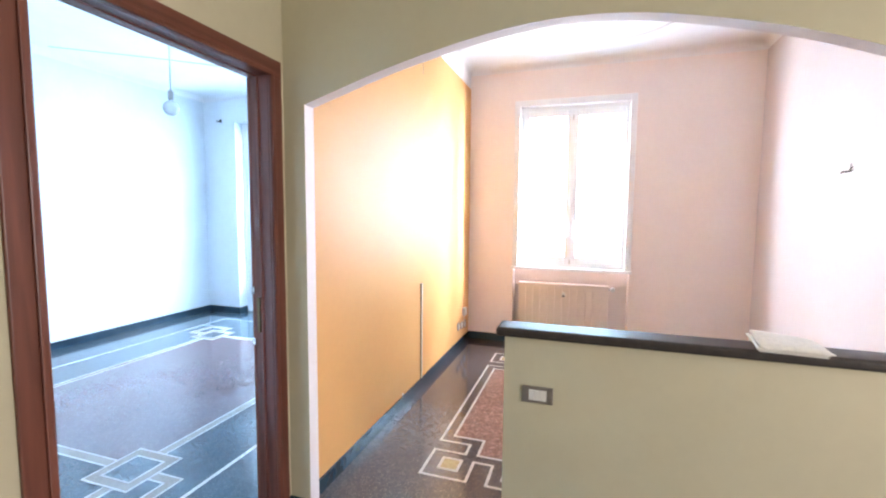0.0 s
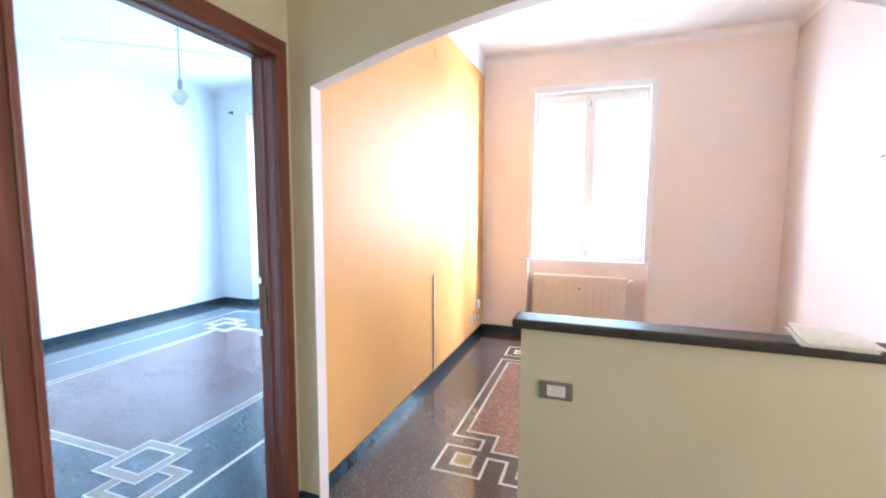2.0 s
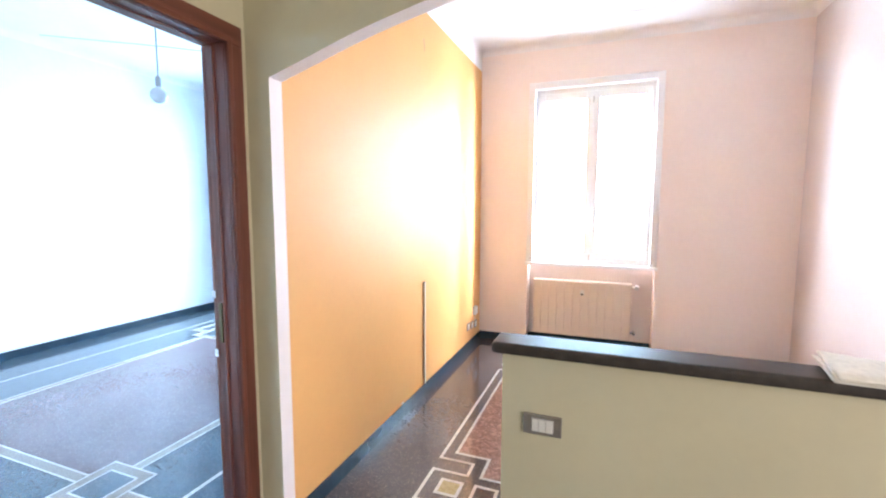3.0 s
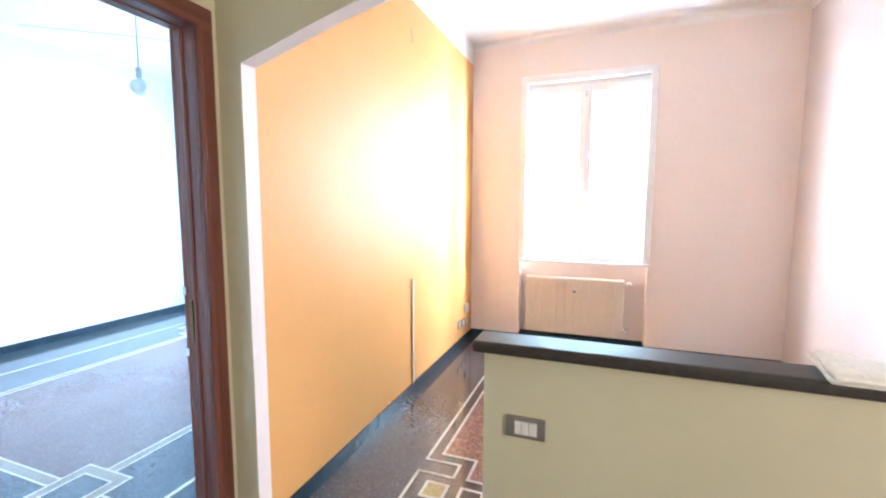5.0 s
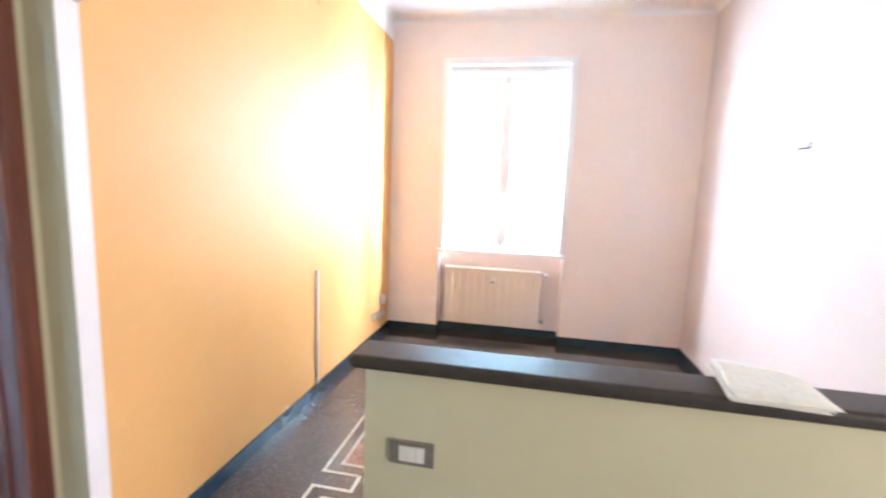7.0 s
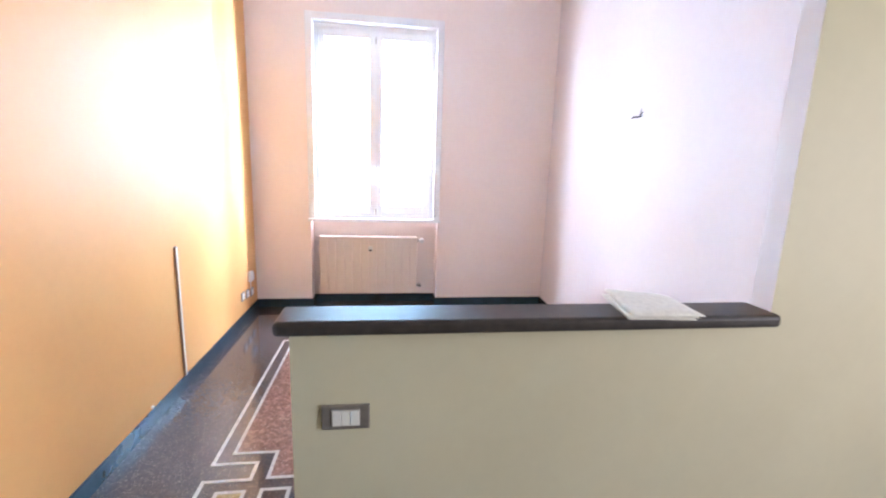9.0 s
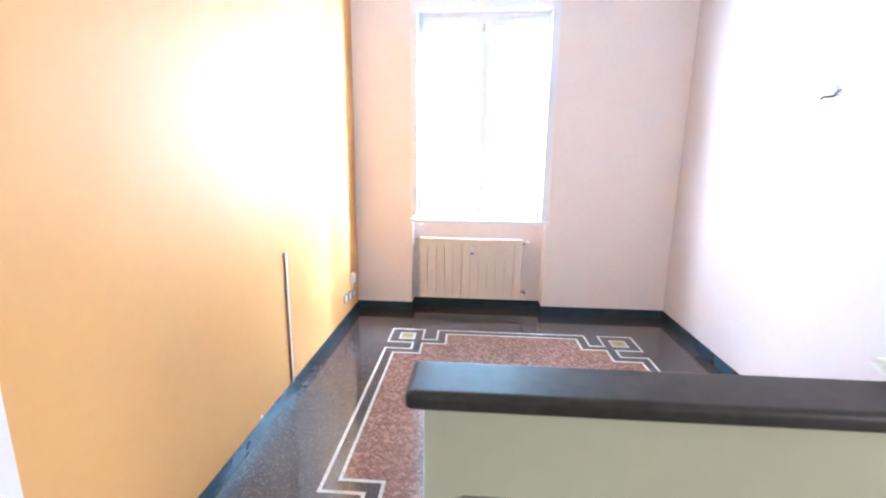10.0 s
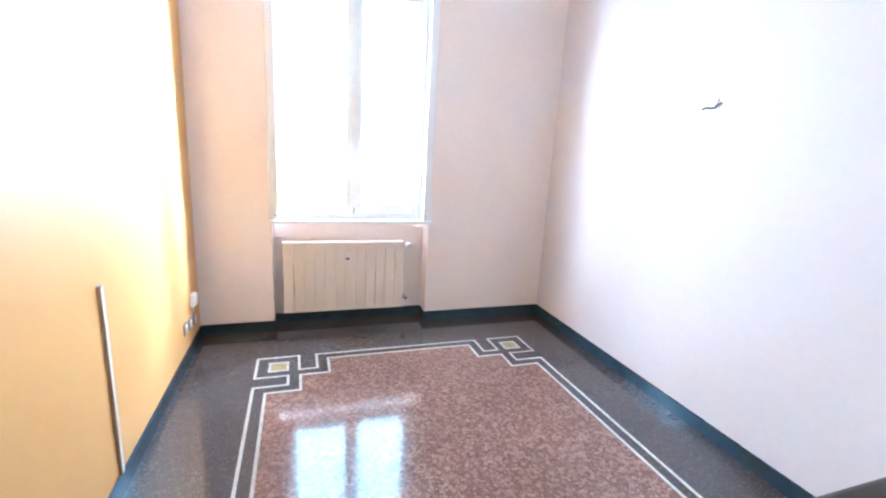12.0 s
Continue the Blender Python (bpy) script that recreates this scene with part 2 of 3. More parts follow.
# window wall with niche under the sill
bm = boxes((OX - 0.08, WX0, WY, 5.30, 0, CH), (WX1, 1.95, WY, 5.30, 0, CH), (WX0, WX1, WY, 5.30, WZ1, CH), (WX0, WX1, 5.13, 5.30, 0, WZ0 - 0.03))
structure(part("wall_window", bm, PEACH), "pale peach painted wall with window recess", "wall")
# facade of the side room
bm = boxes((LW - 0.2, BX0, FY, 5.35, 0, CH), (BX1, OX - 0.08, FY, 5.35, 0, CH), (BX0, BX1, FY, 5.35, BZ, CH))
structure(part("wall_facade_side_room", bm, COOL), "white painted wall with balcony door opening", "wall")
structure(part("wall_side_room_far", boxes((LW - 0.2, LW, LY - 0.2, FY, 0, CH)), COOL), "plain white painted wall", "wall")
structure(part("wall_side_room_near", boxes((LW, LX, LY - 0.2, LY, 0, CH)), COOL), "plain white painted wall", "wall")
# dividing wall: orange lining towards the living room, white towards the side room
structure(part("wall_divider", boxes((LX, OX - 0.08, AY0, 5.3, 0, CH)), COOL), "plain white painted dividing wall", "wall")
structure(part("wall_orange", boxes((OX - 0.08, OX, AY1, WY, 0, 2.884)), ORANGE), "apricot orange painted feature wall", "wall")
structure(part("wall_orange_frieze", boxes((OX - 0.08, OX, AY1, WY, 2.884, CH)), CEIL), "white frieze above the orange wall", "wall")
bm = boxes((LX, HX, -2.6, DY0, 0, CH), (LX, HX, DY1, AY0, 0, CH), (LX, HX, DY0, DY1, DZ, CH))
structure(part("wall_hall_door", bm, HALL), "olive beige painted hall wall with doorway", "wall")
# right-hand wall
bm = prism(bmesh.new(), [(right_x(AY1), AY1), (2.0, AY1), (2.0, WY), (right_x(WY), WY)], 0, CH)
structure(part("wall_right", bm, BLUSH_DIMMED), "blush white painted wall, darkened to offset direct daylight", "wall")
# hall closure
structure(part("wall_hall_back", boxes((LX, 3.0, -2.8, -2.6, 0, CH)), HALL), "olive beige painted hall wall", "wall")
structure(part("wall_hall_right", boxes((2.8, 3.0, -2.6, -0.6, 0, CH), (2.8, 3.0, 0.7, AY0, 0, CH), (2.8, 3.0, -0.6, 0.7, 0, 0.75), (2.8, 3.0, -0.6, 0.7, 2.05, CH)), HALL), "olive beige painted hall wall", "wall")


def arch_height(x):
    """The hand-made arch's soffit, not quite even on its two sides."""
    rows = ((-1.108, 1.956), (-0.924, 2.011), (-0.786, 2.054), (-0.655, 2.090), (-0.53, 2.118), (-0.41, 2.144), (-0.296, 2.165), (-0.186, 2.181), (-0.081, 2.191), (0.021, 2.195), (0.119, 2.193), (0.213, 2.186), (0.304, 2.174), (0.392, 2.158), (0.56, 2.121), (0.717, 2.079), (0.866, 2.029), (0.96, 1.992), (1.139, 1.925))
    return float(np.interp(x, [r[0] for r in rows], [r[1] for r in rows]))


def arch_wall():
    bm = bmesh.new()
    n = 48
    xs = [AX0 + (AX1 - AX0) * k / n for k in range(n + 1)]
    zs = [arch_height(x) for x in xs]
    for _ in range(3):
        zs = [zs[0]] + [(a + 2 * b + c) / 4 for a, b, c in zip(zs, zs[1:], zs[2:])] + [zs[-1]]

    def slab(pts):
        f = [bm.verts.new((x, AY0, z)) for x, z in pts]
        g = [bm.verts.new((x, AY1, z)) for x, z in pts]
        bm.faces.new(f)
        bm.faces.new(g[::-1])
        for k in range(len(pts)):
            j = (k + 1) % len(pts)
            bm.faces.new((f[j], f[k], g[k], g[j]))

    slab([(HX, 0), (AX0, 0), (AX0, zs[0]), (AX0, CH), (HX, CH)])
    slab([(AX1, 0), (3.0, 0), (3.0, CH), (AX1, CH), (AX1, zs[-1])])
    for k in range(n):
        slab([(xs[k], zs[k]), (xs[k + 1], zs[k + 1]), (xs[k + 1], CH), (xs[k], CH)])
    bmesh.ops.remove_doubles(bm, verts=bm.verts, dist=1e-5)
    inner = [f for f in bm.faces if len(f.verts) == 4 and abs(f.normal.x) > 0.98 and AX0 < f.calc_center_median().x < AX1]
    bmesh.ops.delete(bm, geom=[f for f in inner if f.calc_center_median().z > 2.0 or abs(f.calc_center_median().x - AX0) > 0.01 and abs(f.calc_center_median().x - AX1) > 0.01], context="FACES")
    bm.normal_update()
    for f in bm.faces:
        f.material_index = 0 if f.normal.y < -0.5 else 1
    return bm


structure(part("wall_arch", arch_wall(), [HALL, LILAC]), "olive beige partition with a wide segmental arch", "wall")

# low partition and its slab
structure(part("wall_low", boxes((-0.178, AX1, AY0, AY1, 0, 0.99)), HALL), "low olive beige painted partition", "wall")
cap = bmesh.new()
box(cap, -0.209, AX1 - 0.003, 1.706, 1.838, 0.991, 1.028, 0.013, 5)
tagged(part("partition_slab", cap, SLATE), "dark slate slab capping the low partition", "slab")

# coves along the ceiling of the living room
def cove(name, a, b, inward, r=0.07):
    bm = bmesh.new()
    a, b, w = Vector(a), Vector(b), Vector(inward)
    prof = [(0.0, 0.0)] + [(r - r * math.sin(k * math.pi / 16), r - r * math.cos(k * math.pi / 16)) for k in range(9)]
    ends = [[bm.verts.new((*(p + w * u), CH - 0.001 - v)) for u, v in prof] for p in (a, b)]
    for k in range(len(prof)):
        j = (k + 1) % len(prof)
        bm.faces.new((ends[0][k], ends[0][j], ends[1][j], ends[1][k]))
    bmesh.ops.recalc_face_normals(bm, faces=bm.faces)
    return structure(part(name, bm, CEIL), "white plaster cove under the ceiling", "cove")


cove("trim_cove_window", (OX + 0.002, WY - 0.002), (right_x(WY), WY - 0.002), (0, -1))
cove("trim_cove_right", (right_x(WY) - 0.003, WY), (right_x(AY1) - 0.003, AY1), (-1, 0))
cove("trim_cove_orange", (OX + 0.003, AY1), (OX + 0.003, WY), (1, 0), 0.05)
cove("trim_cove_facade", (LW, FY - 0.002), (LX, FY - 0.002), (0, -1))
cove("trim_cove_side_room", (LW + 0.002, LY), (LW + 0.002, FY), (1, 0))


def ring(name, cx, cy, r, label):
    bm = bmesh.new()
    n = 96
    prof = [(-0.022, 0), (-0.014, 0.014), (0, 0.020), (0.014, 0.014), (0.022, 0)]
    rows = [[bm.verts.new((cx + (r + u) * math.cos(2 * math.pi * k / n), cy + (r + u) * math.sin(2 * math.pi * k / n), CH - 0.0005 - v)) for u, v in prof] for k in range(n)]
    for k in range(n):
        for i in range(len(prof) - 1):
            bm.faces.new((rows[k][i], rows[k][i + 1], rows[(k + 1) % n][i + 1], rows[(k + 1) % n][i]))
    return structure(part(name, bm, CEIL, smooth=True), label, "moulding")


ring("trim_ceiling_ring", 0.288, 3.95, 0.56, "shallow round plaster moulding on the ceiling")
wire("trim_ceiling_seam", [(-5.03, 3.07, CH - 0.002), (-4.21, 3.70, CH - 0.003), (-3.5, 4.33, CH - 0.002)], 0.004, GREYPL)
structure(bpy.data.objects["trim_ceiling_seam"], "thin grey seam across the plaster ceiling", "seam")

# baseboards
H, T = 0.082, 0.014


def skirting(name, pts):
    """A baseboard along a wall: front face pts, thickness towards the given side."""
    bm = bmesh.new()
    (x0, y0), (x1, y1), (nx, ny) = pts
    n = Vector((nx, ny)) * T
    prism(bm, [(x0, y0), (x1, y1), (x1 + n.x, y1 + n.y), (x0 + n.x, y0 + n.y)], 0.001, H)
    bmesh.ops.recalc_face_normals(bm, faces=bm.faces)
    top = [e for e in bm.edges if all(v.co.z > H - 1e-4 for v in e.verts)]
    bmesh.ops.bevel(bm, geom=top, offset=0.003, segments=2, affect="EDGES")
    return structure(part(name, bm, SKIRT), "polished black marble baseboard with blue sky sheen in its colour", "baseboard")


skirting("baseboard_orange", [(OX, AY1), (OX, WY), (1, 0)])
skirting("baseboard_window_left", [(OX + T, WY), (WX0, WY), (0, -1)])
skirting("baseboard_window_right", [(WX1, WY), (right_x(WY) - T, WY), (0, -1)])
skirting("baseboard_niche", [(WX0, 5.13), (WX1, 5.13), (0, -1)])
skirting("baseboard_niche_left", [(WX0, WY - T), (WX0, 5.13 - T), (1, 0)])
skirting("baseboard_niche_right", [(WX1, WY - T), (WX1, 5.13 - T), (-1, 0)])
skirting("baseboard_right", [(right_x(AY1), AY1), (right_x(WY), WY), (-1, 0)])
skirting("baseboard_side_room_far", [(LW, LY), (LW, FY), (1, 0)])
skirting("baseboard_side_room_facade", [(LW + T, FY), (BX0, FY), (0, -1)])
skirting("baseboard_side_room_reveal", [(BX0, FY - T), (BX0, 5.19), (1, 0)])
skirting("baseboard_side_room_divider", [(LX, DY1 + 0.1), (LX, FY), (-1, 0)])
skirting("baseboard_hall_stub", [(HX, AY0), (AX0 + 0.0, AY0), (0, -1)])
skirting("baseboard_hall_arch", [(AX1, AY0), (2.8, AY0), (0, -1)])
skirting("baseboard_hall_low", [(-0.178, AY0), (AX1, AY0), (0, -1)])


# ---- doorway frame ----
def door_frame():
    d = thing("door_frame", "reddish brown mahogany door frame around an open doorway", "door frame", (HX, (DY0 + DY1) / 2, 0))
    d["kind"] = "structure"
    d.name = "door_1"
    c = (DY0 + DY1) / 2

    def casing(name, rows, mat):
        bm = bmesh.new()
        for r in rows:
            box(bm, *r, bevel=0.004)
        ob = part(name, bm, mat, d)
        return ob

    o0, o1, top = 0.704 - c, 1.723 - c, 2.140
    w = 0.075
    # stepped architrave: broad outer band and a raised inner bead
    for name, s0, s1, b0, b1 in (("architrave_upright", o0, o0 + w, o0 + w - 0.022, o0 + w), ("architrave_upright", o1 - w, o1, o1 - w, o1 - w + 0.022)):
        casing(name, [(0.0, 0.014, s0, s1, 0.0, top - w), (0.0145, 0.021, b0, b1, 0.0, top - w + 0.022)], MAHOGANY_V)
    casing("architrave_head", [(0.0, 0.0145, o0, o1, top - w, top), (0.015, 0.0215, o0 + w - 0.022, o1 - w + 0.022, top - w, top - w + 0.022)], MAHOGANY_H)
    # lining through the wall, with a rebate for the leaf
    t = LX - HX
    for name, s0, s1, r0, r1 in (("jamb", o0 + w - 0.03, o0 + w - 0.003, o0 + w - 0.003, o0 + w + 0.005), ("jamb", o1 - w + 0.003, o1 - w + 0.03, o1 - w - 0.005, o1 - w + 0.003)):
        casing(name, [(t - 0.01, -0.001, s0, s1, 0.0, top - w + 0.02), (t + 0.035, -0.050, r0, r1, 0.0, top - w)], MAHOGANY_V)
    casing("jamb_head", [(t - 0.01, -0.001, o0 + w, o1 - w, top - w + 0.001, top - w + 0.03), (t + 0.035, -0.050, o0 + w, o1 - w, top - w - 0.005, top - w)], MAHOGANY_H)
    # architrave on the far side
    for s0, s1 in ((o0, o0 + w), (o1 - w, o1)):
        casing("architrave_upright", [(t - 0.016, t - 0.001, s0, s1, 0.0, top - w)], MAHOGANY_V)
    casing("architrave_head", [(t - 0.016, t - 0.001, o0, o1, top - w, top)], MAHOGANY_H)
    # strike plate and latch keep on the jamb
    bm = boxes((t + 0.016, t + 0.030, o1 - w - 0.0058, o1 - w + 0.004, 0.92, 1.08), bevel=0.001)
    part("strike_plate", bm, BRASS, d, "dull brass strike plate")
    bm = boxes((t - 0.013, t + 0.006, o1 - w - 0.008, o1 - w + 0.002, 0.86, 0.89), (t - 0.013, t + 0.006, o1 - w - 0.008, o1 - w + 0.002, 1.10, 1.13), bevel=0.001)
    part("latch_keep", bm, CHROME, d, "small bright metal latch keep")
    return d


door_frame()


# ---- windows ----
def rect_frame(x0, x1, z0, z1, y0, y1, left, right, top, bottom, bevel=0.004):
    bm = bmesh.new()
    box(bm, x0, x0 + left, y0, y1, z0, z1, bevel)
    box(bm, x1 - right, x1, y0, y1, z0, z1, bevel)
    box(bm, x0 + left - 0.002, x1 - right + 0.002, y0 + 0.001, y1 - 0.001, z1 - top, z1 - 0.0005, bevel)
    if bottom:
        box(bm, x0 + left - 0.002, x1 - right + 0.002, y0 + 0.001, y1 - 0.001, z0 + 0.0005, z0 + bottom, bevel)
    return bm


def living_window():
    mx = (WX0 + WX1) / 2
    w = thing("window_1", "white two-leaf casement window in a deep reveal", "window", (mx, WY, WZ0))
    w["kind"] = "structure"
    hw, h = (WX1 - WX0) / 2, WZ1 - WZ0
    part("window_casing", rect_frame(-hw - 0.013, hw + 0.013, 0.012, h + 0.010, -0.007, 0.088, 0.063, 0.063, 0.065, 0), TRIM, w, "white painted casing")
    part("window_frame", rect_frame(-hw + 0.045, hw - 0.045, 0.01, h - 0.05, 0.085, 0.155, 0.045, 0.045, 0.05, 0.05), LACQUER, w)
    e, top = hw - 0.085, h - 0.095
    for s in (-1, 1):
        x0, x1 = (-e, -0.003) if s < 0 else (0.003, e)
        leaf = part("window_leaf", rect_frame(x0, x1, 0.05, top, 0.072, 0.130, 0.058, 0.058, 0.075, 0.085, 0.007), LACQUER, w)
        pane = part("pane", boxes((x0 + 0.05, x1 - 0.05, 0.100, 0.104, 0.125, top - 0.068)), GLASS, leaf)
        pane.visible_shadow = False
        xh = -e + 0.006 if s < 0 else e - 0.006
        for z in (0.11, top - 0.12):
            bm = tube(bmesh.new(), (xh, 0.066, z - 0.035), (xh, 0.066, z + 0.035), 0.007)
            part("hinge", bm, LACQUER, leaf)
    part("cover_strip", boxes((-0.020, 0.020, 0.062, 0.0725, 0.06, top - 0.01), bevel=0.004), LACQUER, w)
    handle = part("handle", boxes((-0.014, 0.014, 0.052, 0.0625, 0.44, 0.52), bevel=0.004), LACQUER, w, "white lever handle")
    bm = tube(bmesh.new(), (0, 0.052, 0.49), (0, 0.022, 0.49), 0.009)
    box(bm, -0.010, 0.012, 0.012, 0.030, 0.37, 0.50, 0.006)
    part("lever", bm, LACQUER, handle)
    for z in (0.075, top - 0.09):
        bm = tube(bmesh.new(), (0.0, 0.0605, z - 0.03), (0.0, 0.0605, z + 0.03), 0.005)
        part("bolt", bm, CHROME, w, "small metal espagnolette bolt")
    for x in (-hw + 0.03, hw - 0.03):
        part("shutter_stop", tube(bmesh.new(), (x, -0.008, 0.050), (x, -0.020, 0.050), 0.007, 0.006, 10), CHROME, w, "small metal stop on the casing")
    sill = boxes((-hw - 0.022, hw + 0.022, -0.028, 0.088, -0.017, 0.011), bevel=0.002)
    part("window_sill", sill, TRIM, w, "white painted sill slab")
    part("outer_sill", boxes((-hw + 0.001, hw - 0.001, 0.160, 0.36, -0.03, 0.0), bevel=0.004), TRIM, w)
    return w


living_window()


def balcony_door():
    d = thing("door_2", "white glazed balcony door in a bright reveal", "balcony door", (BX0, 5.19, 0))
    d["kind"] = "structure"
    w = BX1 - BX0
    part("door_frame", rect_frame(0.001, w - 0.001, 0.002, BZ - 0.001, 0.0, 0.07, 0.06, 0.06, 0.07, 0.03), LACQUER, d)
    for x0, x1 in ((0.062, w / 2 - 0.002), (w / 2 + 0.002, w - 0.062)):
        leaf = part("door_leaf", rect_frame(x0, x1, 0.034, BZ - 0.073, 0.004, 0.06, 0.075, 0.075, 0.08, 0.35, 0.006), LACQUER, d)
        pane = part("pane", boxes((x0 + 0.07, x1 - 0.07, 0.030, 0.034, 0.375, BZ - 0.145)), GLASS, leaf)
        pane.visible_shadow = False
    bm = tube(bmesh.new(), (w / 2, 0.004, 1.05), (w / 2, -0.04, 1.05), 0.009)
    box(bm, w / 2 - 0.01, w / 2 + 0.01, -0.05, -0.034, 0.94, 1.06, 0.005)
    part("handle", bm, CHROME, d, "metal lever handle")
    return d


balcony_door()


# ---- radiator in the niche ----
def radiator():
    r = thing("radiator", "cream enamelled aluminium radiator with twelve sections in the niche", "radiator", (-0.097, 5.01, 0.115))
    n, pitch, h, depth = 12, 0.0804, 0.585, 0.085
    for k in range(n):
        x = (k - (n - 1) / 2) * pitch
        bm = bmesh.new()
        box(bm, x - 0.0385, x + 0.0385, 0.0, 0.012, 0.005, h - 0.006, 0.005, 2)      # flat front plate
        box(bm, x - 0.0402, x + 0.0402, 0.0005, 0.0115, h - 0.060, h - 0.007)            # joined top band
        box(bm, x - 0.0402, x + 0.0402, 0.0005, 0.0115, 0.006, 0.030)                    # joined foot band
        box(bm, x - 0.011, x + 0.011, 0.011, depth, 0.03, h - 0.02, 0.006, 2)        # water channel
        box(bm, x - 0.034, x + 0.034, 0.040, 0.044, 0.05, h - 0.03)                  # fin
        box(bm, x - 0.039, x + 0.039, 0.012, 0.075, h - 0.022, h - 0.002, 0.006, 3)          # rounded top grille
        part("section", bm, RADIATOR, r)
    for z in (0.04, h - 0.045):
        part("manifold", tube(bmesh.new(), (-n * pitch / 2, 0.055, z), (n * pitch / 2, 0.055, z), 0.017), RADIATOR, r)
    # valves at the right-hand end
    e = n * pitch / 2
    for z, name, lab in ((h - 0.045, "supply_valve", "chromed radiator valve with white knob"), (0.075, "return_valve", "chromed return valve")):
        bm = tube(bmesh.new(), (e - 0.005, 0.055, z), (e + 0.045, 0.055, z), 0.012)
        tube(bm, (e + 0.034, 0.055, z), (e + 0.034, 0.118, z), 0.010)
        v = part(name, bm, CHROME, r, lab)
        if z > 0.3:
            bm = tube(bmesh.new(), (e + 0.044, 0.050, z + 0.004), (e + 0.044, -0.006, z + 0.004), 0.025, 0.021, 18)
            part("knob", bm, PLASTIC, v, "white plastic knob")
        else:
            bm = tube(bmesh.new(), (e + 0.034, 0.048, z), (e + 0.034, 0.010, z), 0.016, 0.014, 6)
            part("cap", bm, CHROME, v)
    meter = part("heat_meter", boxes((-0.006, 0.034, -0.020, 0.0005, 0.440, 0.490), bevel=0.004), PLASTIC, r, "small white heat meter")
    part("display", boxes((0.000, 0.028, -0.0215, -0.0195, 0.443, 0.458)), BLACK, meter, "dark display")
    for x in (-0.36, 0.36):
        part("bracket", boxes((x - 0.012, x + 0.012, 0.07, 0.1195, h - 0.11, h - 0.075)), RADIATOR, r)
    return r


radiator()


# ---- switch and sockets ----
def switch():
    s = thing("light_switch", "brushed grey metal wall plate with cream rocker switches", "light switch", (-0.0435, AY0, 0.7590))
    bm = bmesh.new()
    box(bm, -0.061, 0.061, -0.009, 0.0, -0.0340, 0.0340, 0.003, 2)
    part("plate", bm, STEEL, s)
    bm = boxes((-0.036, 0.036, -0.0115, -0.0085, -0.0225, 0.0225), bevel=0.001)
    part("insert_frame", bm, GREYPL, s)
    for k in range(3):
        x = -0.0225 + k * 0.0225
        bm = boxes((x - 0.0108, x + 0.0108, -0.0145, -0.0100, -0.0205, 0.0205), bevel=0.0015)
        part("rocker", bm, CREAM, s)
    return s


switch()


def socket(y, z, w, h, label, name="wall_socket"):
    s = thing(name, label, "wall socket", (OX, y, z), "sockets on the orange wall")
    part("plate", boxes((0.0, 0.009, -w / 2, w / 2, -h / 2, h / 2), bevel=0.003), STEEL, s)
    part("insert", boxes((0.008, 0.012, -w / 2 + 0.016, w / 2 - 0.016, -h / 2 + 0.013, h / 2 - 0.013), bevel=0.001), PLASTIC, s)
    for k in (-1, 0, 1):
        bm = tube(bmesh.new(), (0.0112, k * 0.009, 0), (0.0125, k * 0.009, 0), 0.0025, sides=8)
        part("hole", bm, BLACK, s)
    return s


for y, z in ((4.535, 0.236), (4.662, 0.223), (4.79, 0.206)):
    socket(y, z, 0.082, 0.075, "grey plated power socket with white insert on orange wall")
box_ = thing("telephone_box", "small white plastic telephone junction box on orange wall", "junction box", (OX, 4.745, 0.364))
part("body", boxes((0.0, 0.028, -0.04, 0.04, -0.045, 0.045), bevel=0.006), PLASTIC, box_)
part("cover", boxes((0.0275, 0.036, -0.033, 0.033, -0.038, 0.038), bevel=0.004), PLASTIC, box_)
wire("cable", [(0.012, 0.0, -0.044), (0.012, -0.004, -0.075), (0.008, 0.006, -0.11)], 0.0028, PLASTIC, box_)

# cable duct on the orange wall
duct = thing("cable_duct", "ivory plastic cable duct fixed upright on orange wall", "cable duct", (OX, 3.387, 0.083))
# the ivory duct's shaded sides, painted tan on the base
part("base", boxes((0.0, 0.011, -0.010, 0.010, 0.0, 0.802)), TAN_SHADE, duct)
part("lid", boxes((0.0105, 0.0135, -0.011, 0.011, 0.0, 0.800), bevel=0.001), DUCT, duct)
part("end_cap", boxes((0.0, 0.0145, -0.0115, 0.0115, 0.8005, 0.806)), GREYPL, duct)

clip = thing("cable_clip", "tiny white plastic cable clip on orange wall above the baseboard", "cable clip", (OX, 3.0, 0.094))
part("saddle", boxes((0.0, 0.010, -0.008, 0.008, -0.006, 0.007), bevel=0.003), PLASTIC, clip)
part("nail", tube(bmesh.new(), (0.009, 0.0045, 0.0), (0.0125, 0.0045, 0.0), 0.002, sides=8), CHROME, clip)

lead = thing("wall_lamp_wire", "short brown wire end sticking out of orange wall", "wire", (OX, 3.39, 2.632))
wire("wire", [(0.001, 0.004, 0.045), (0.010, -0.008, 0.030), (0.015, -0.012, 0.0), (0.012, -0.004, -0.028), (0.008, 0.010, -0.046)], 0.0026, TAN_SHADE, lead)

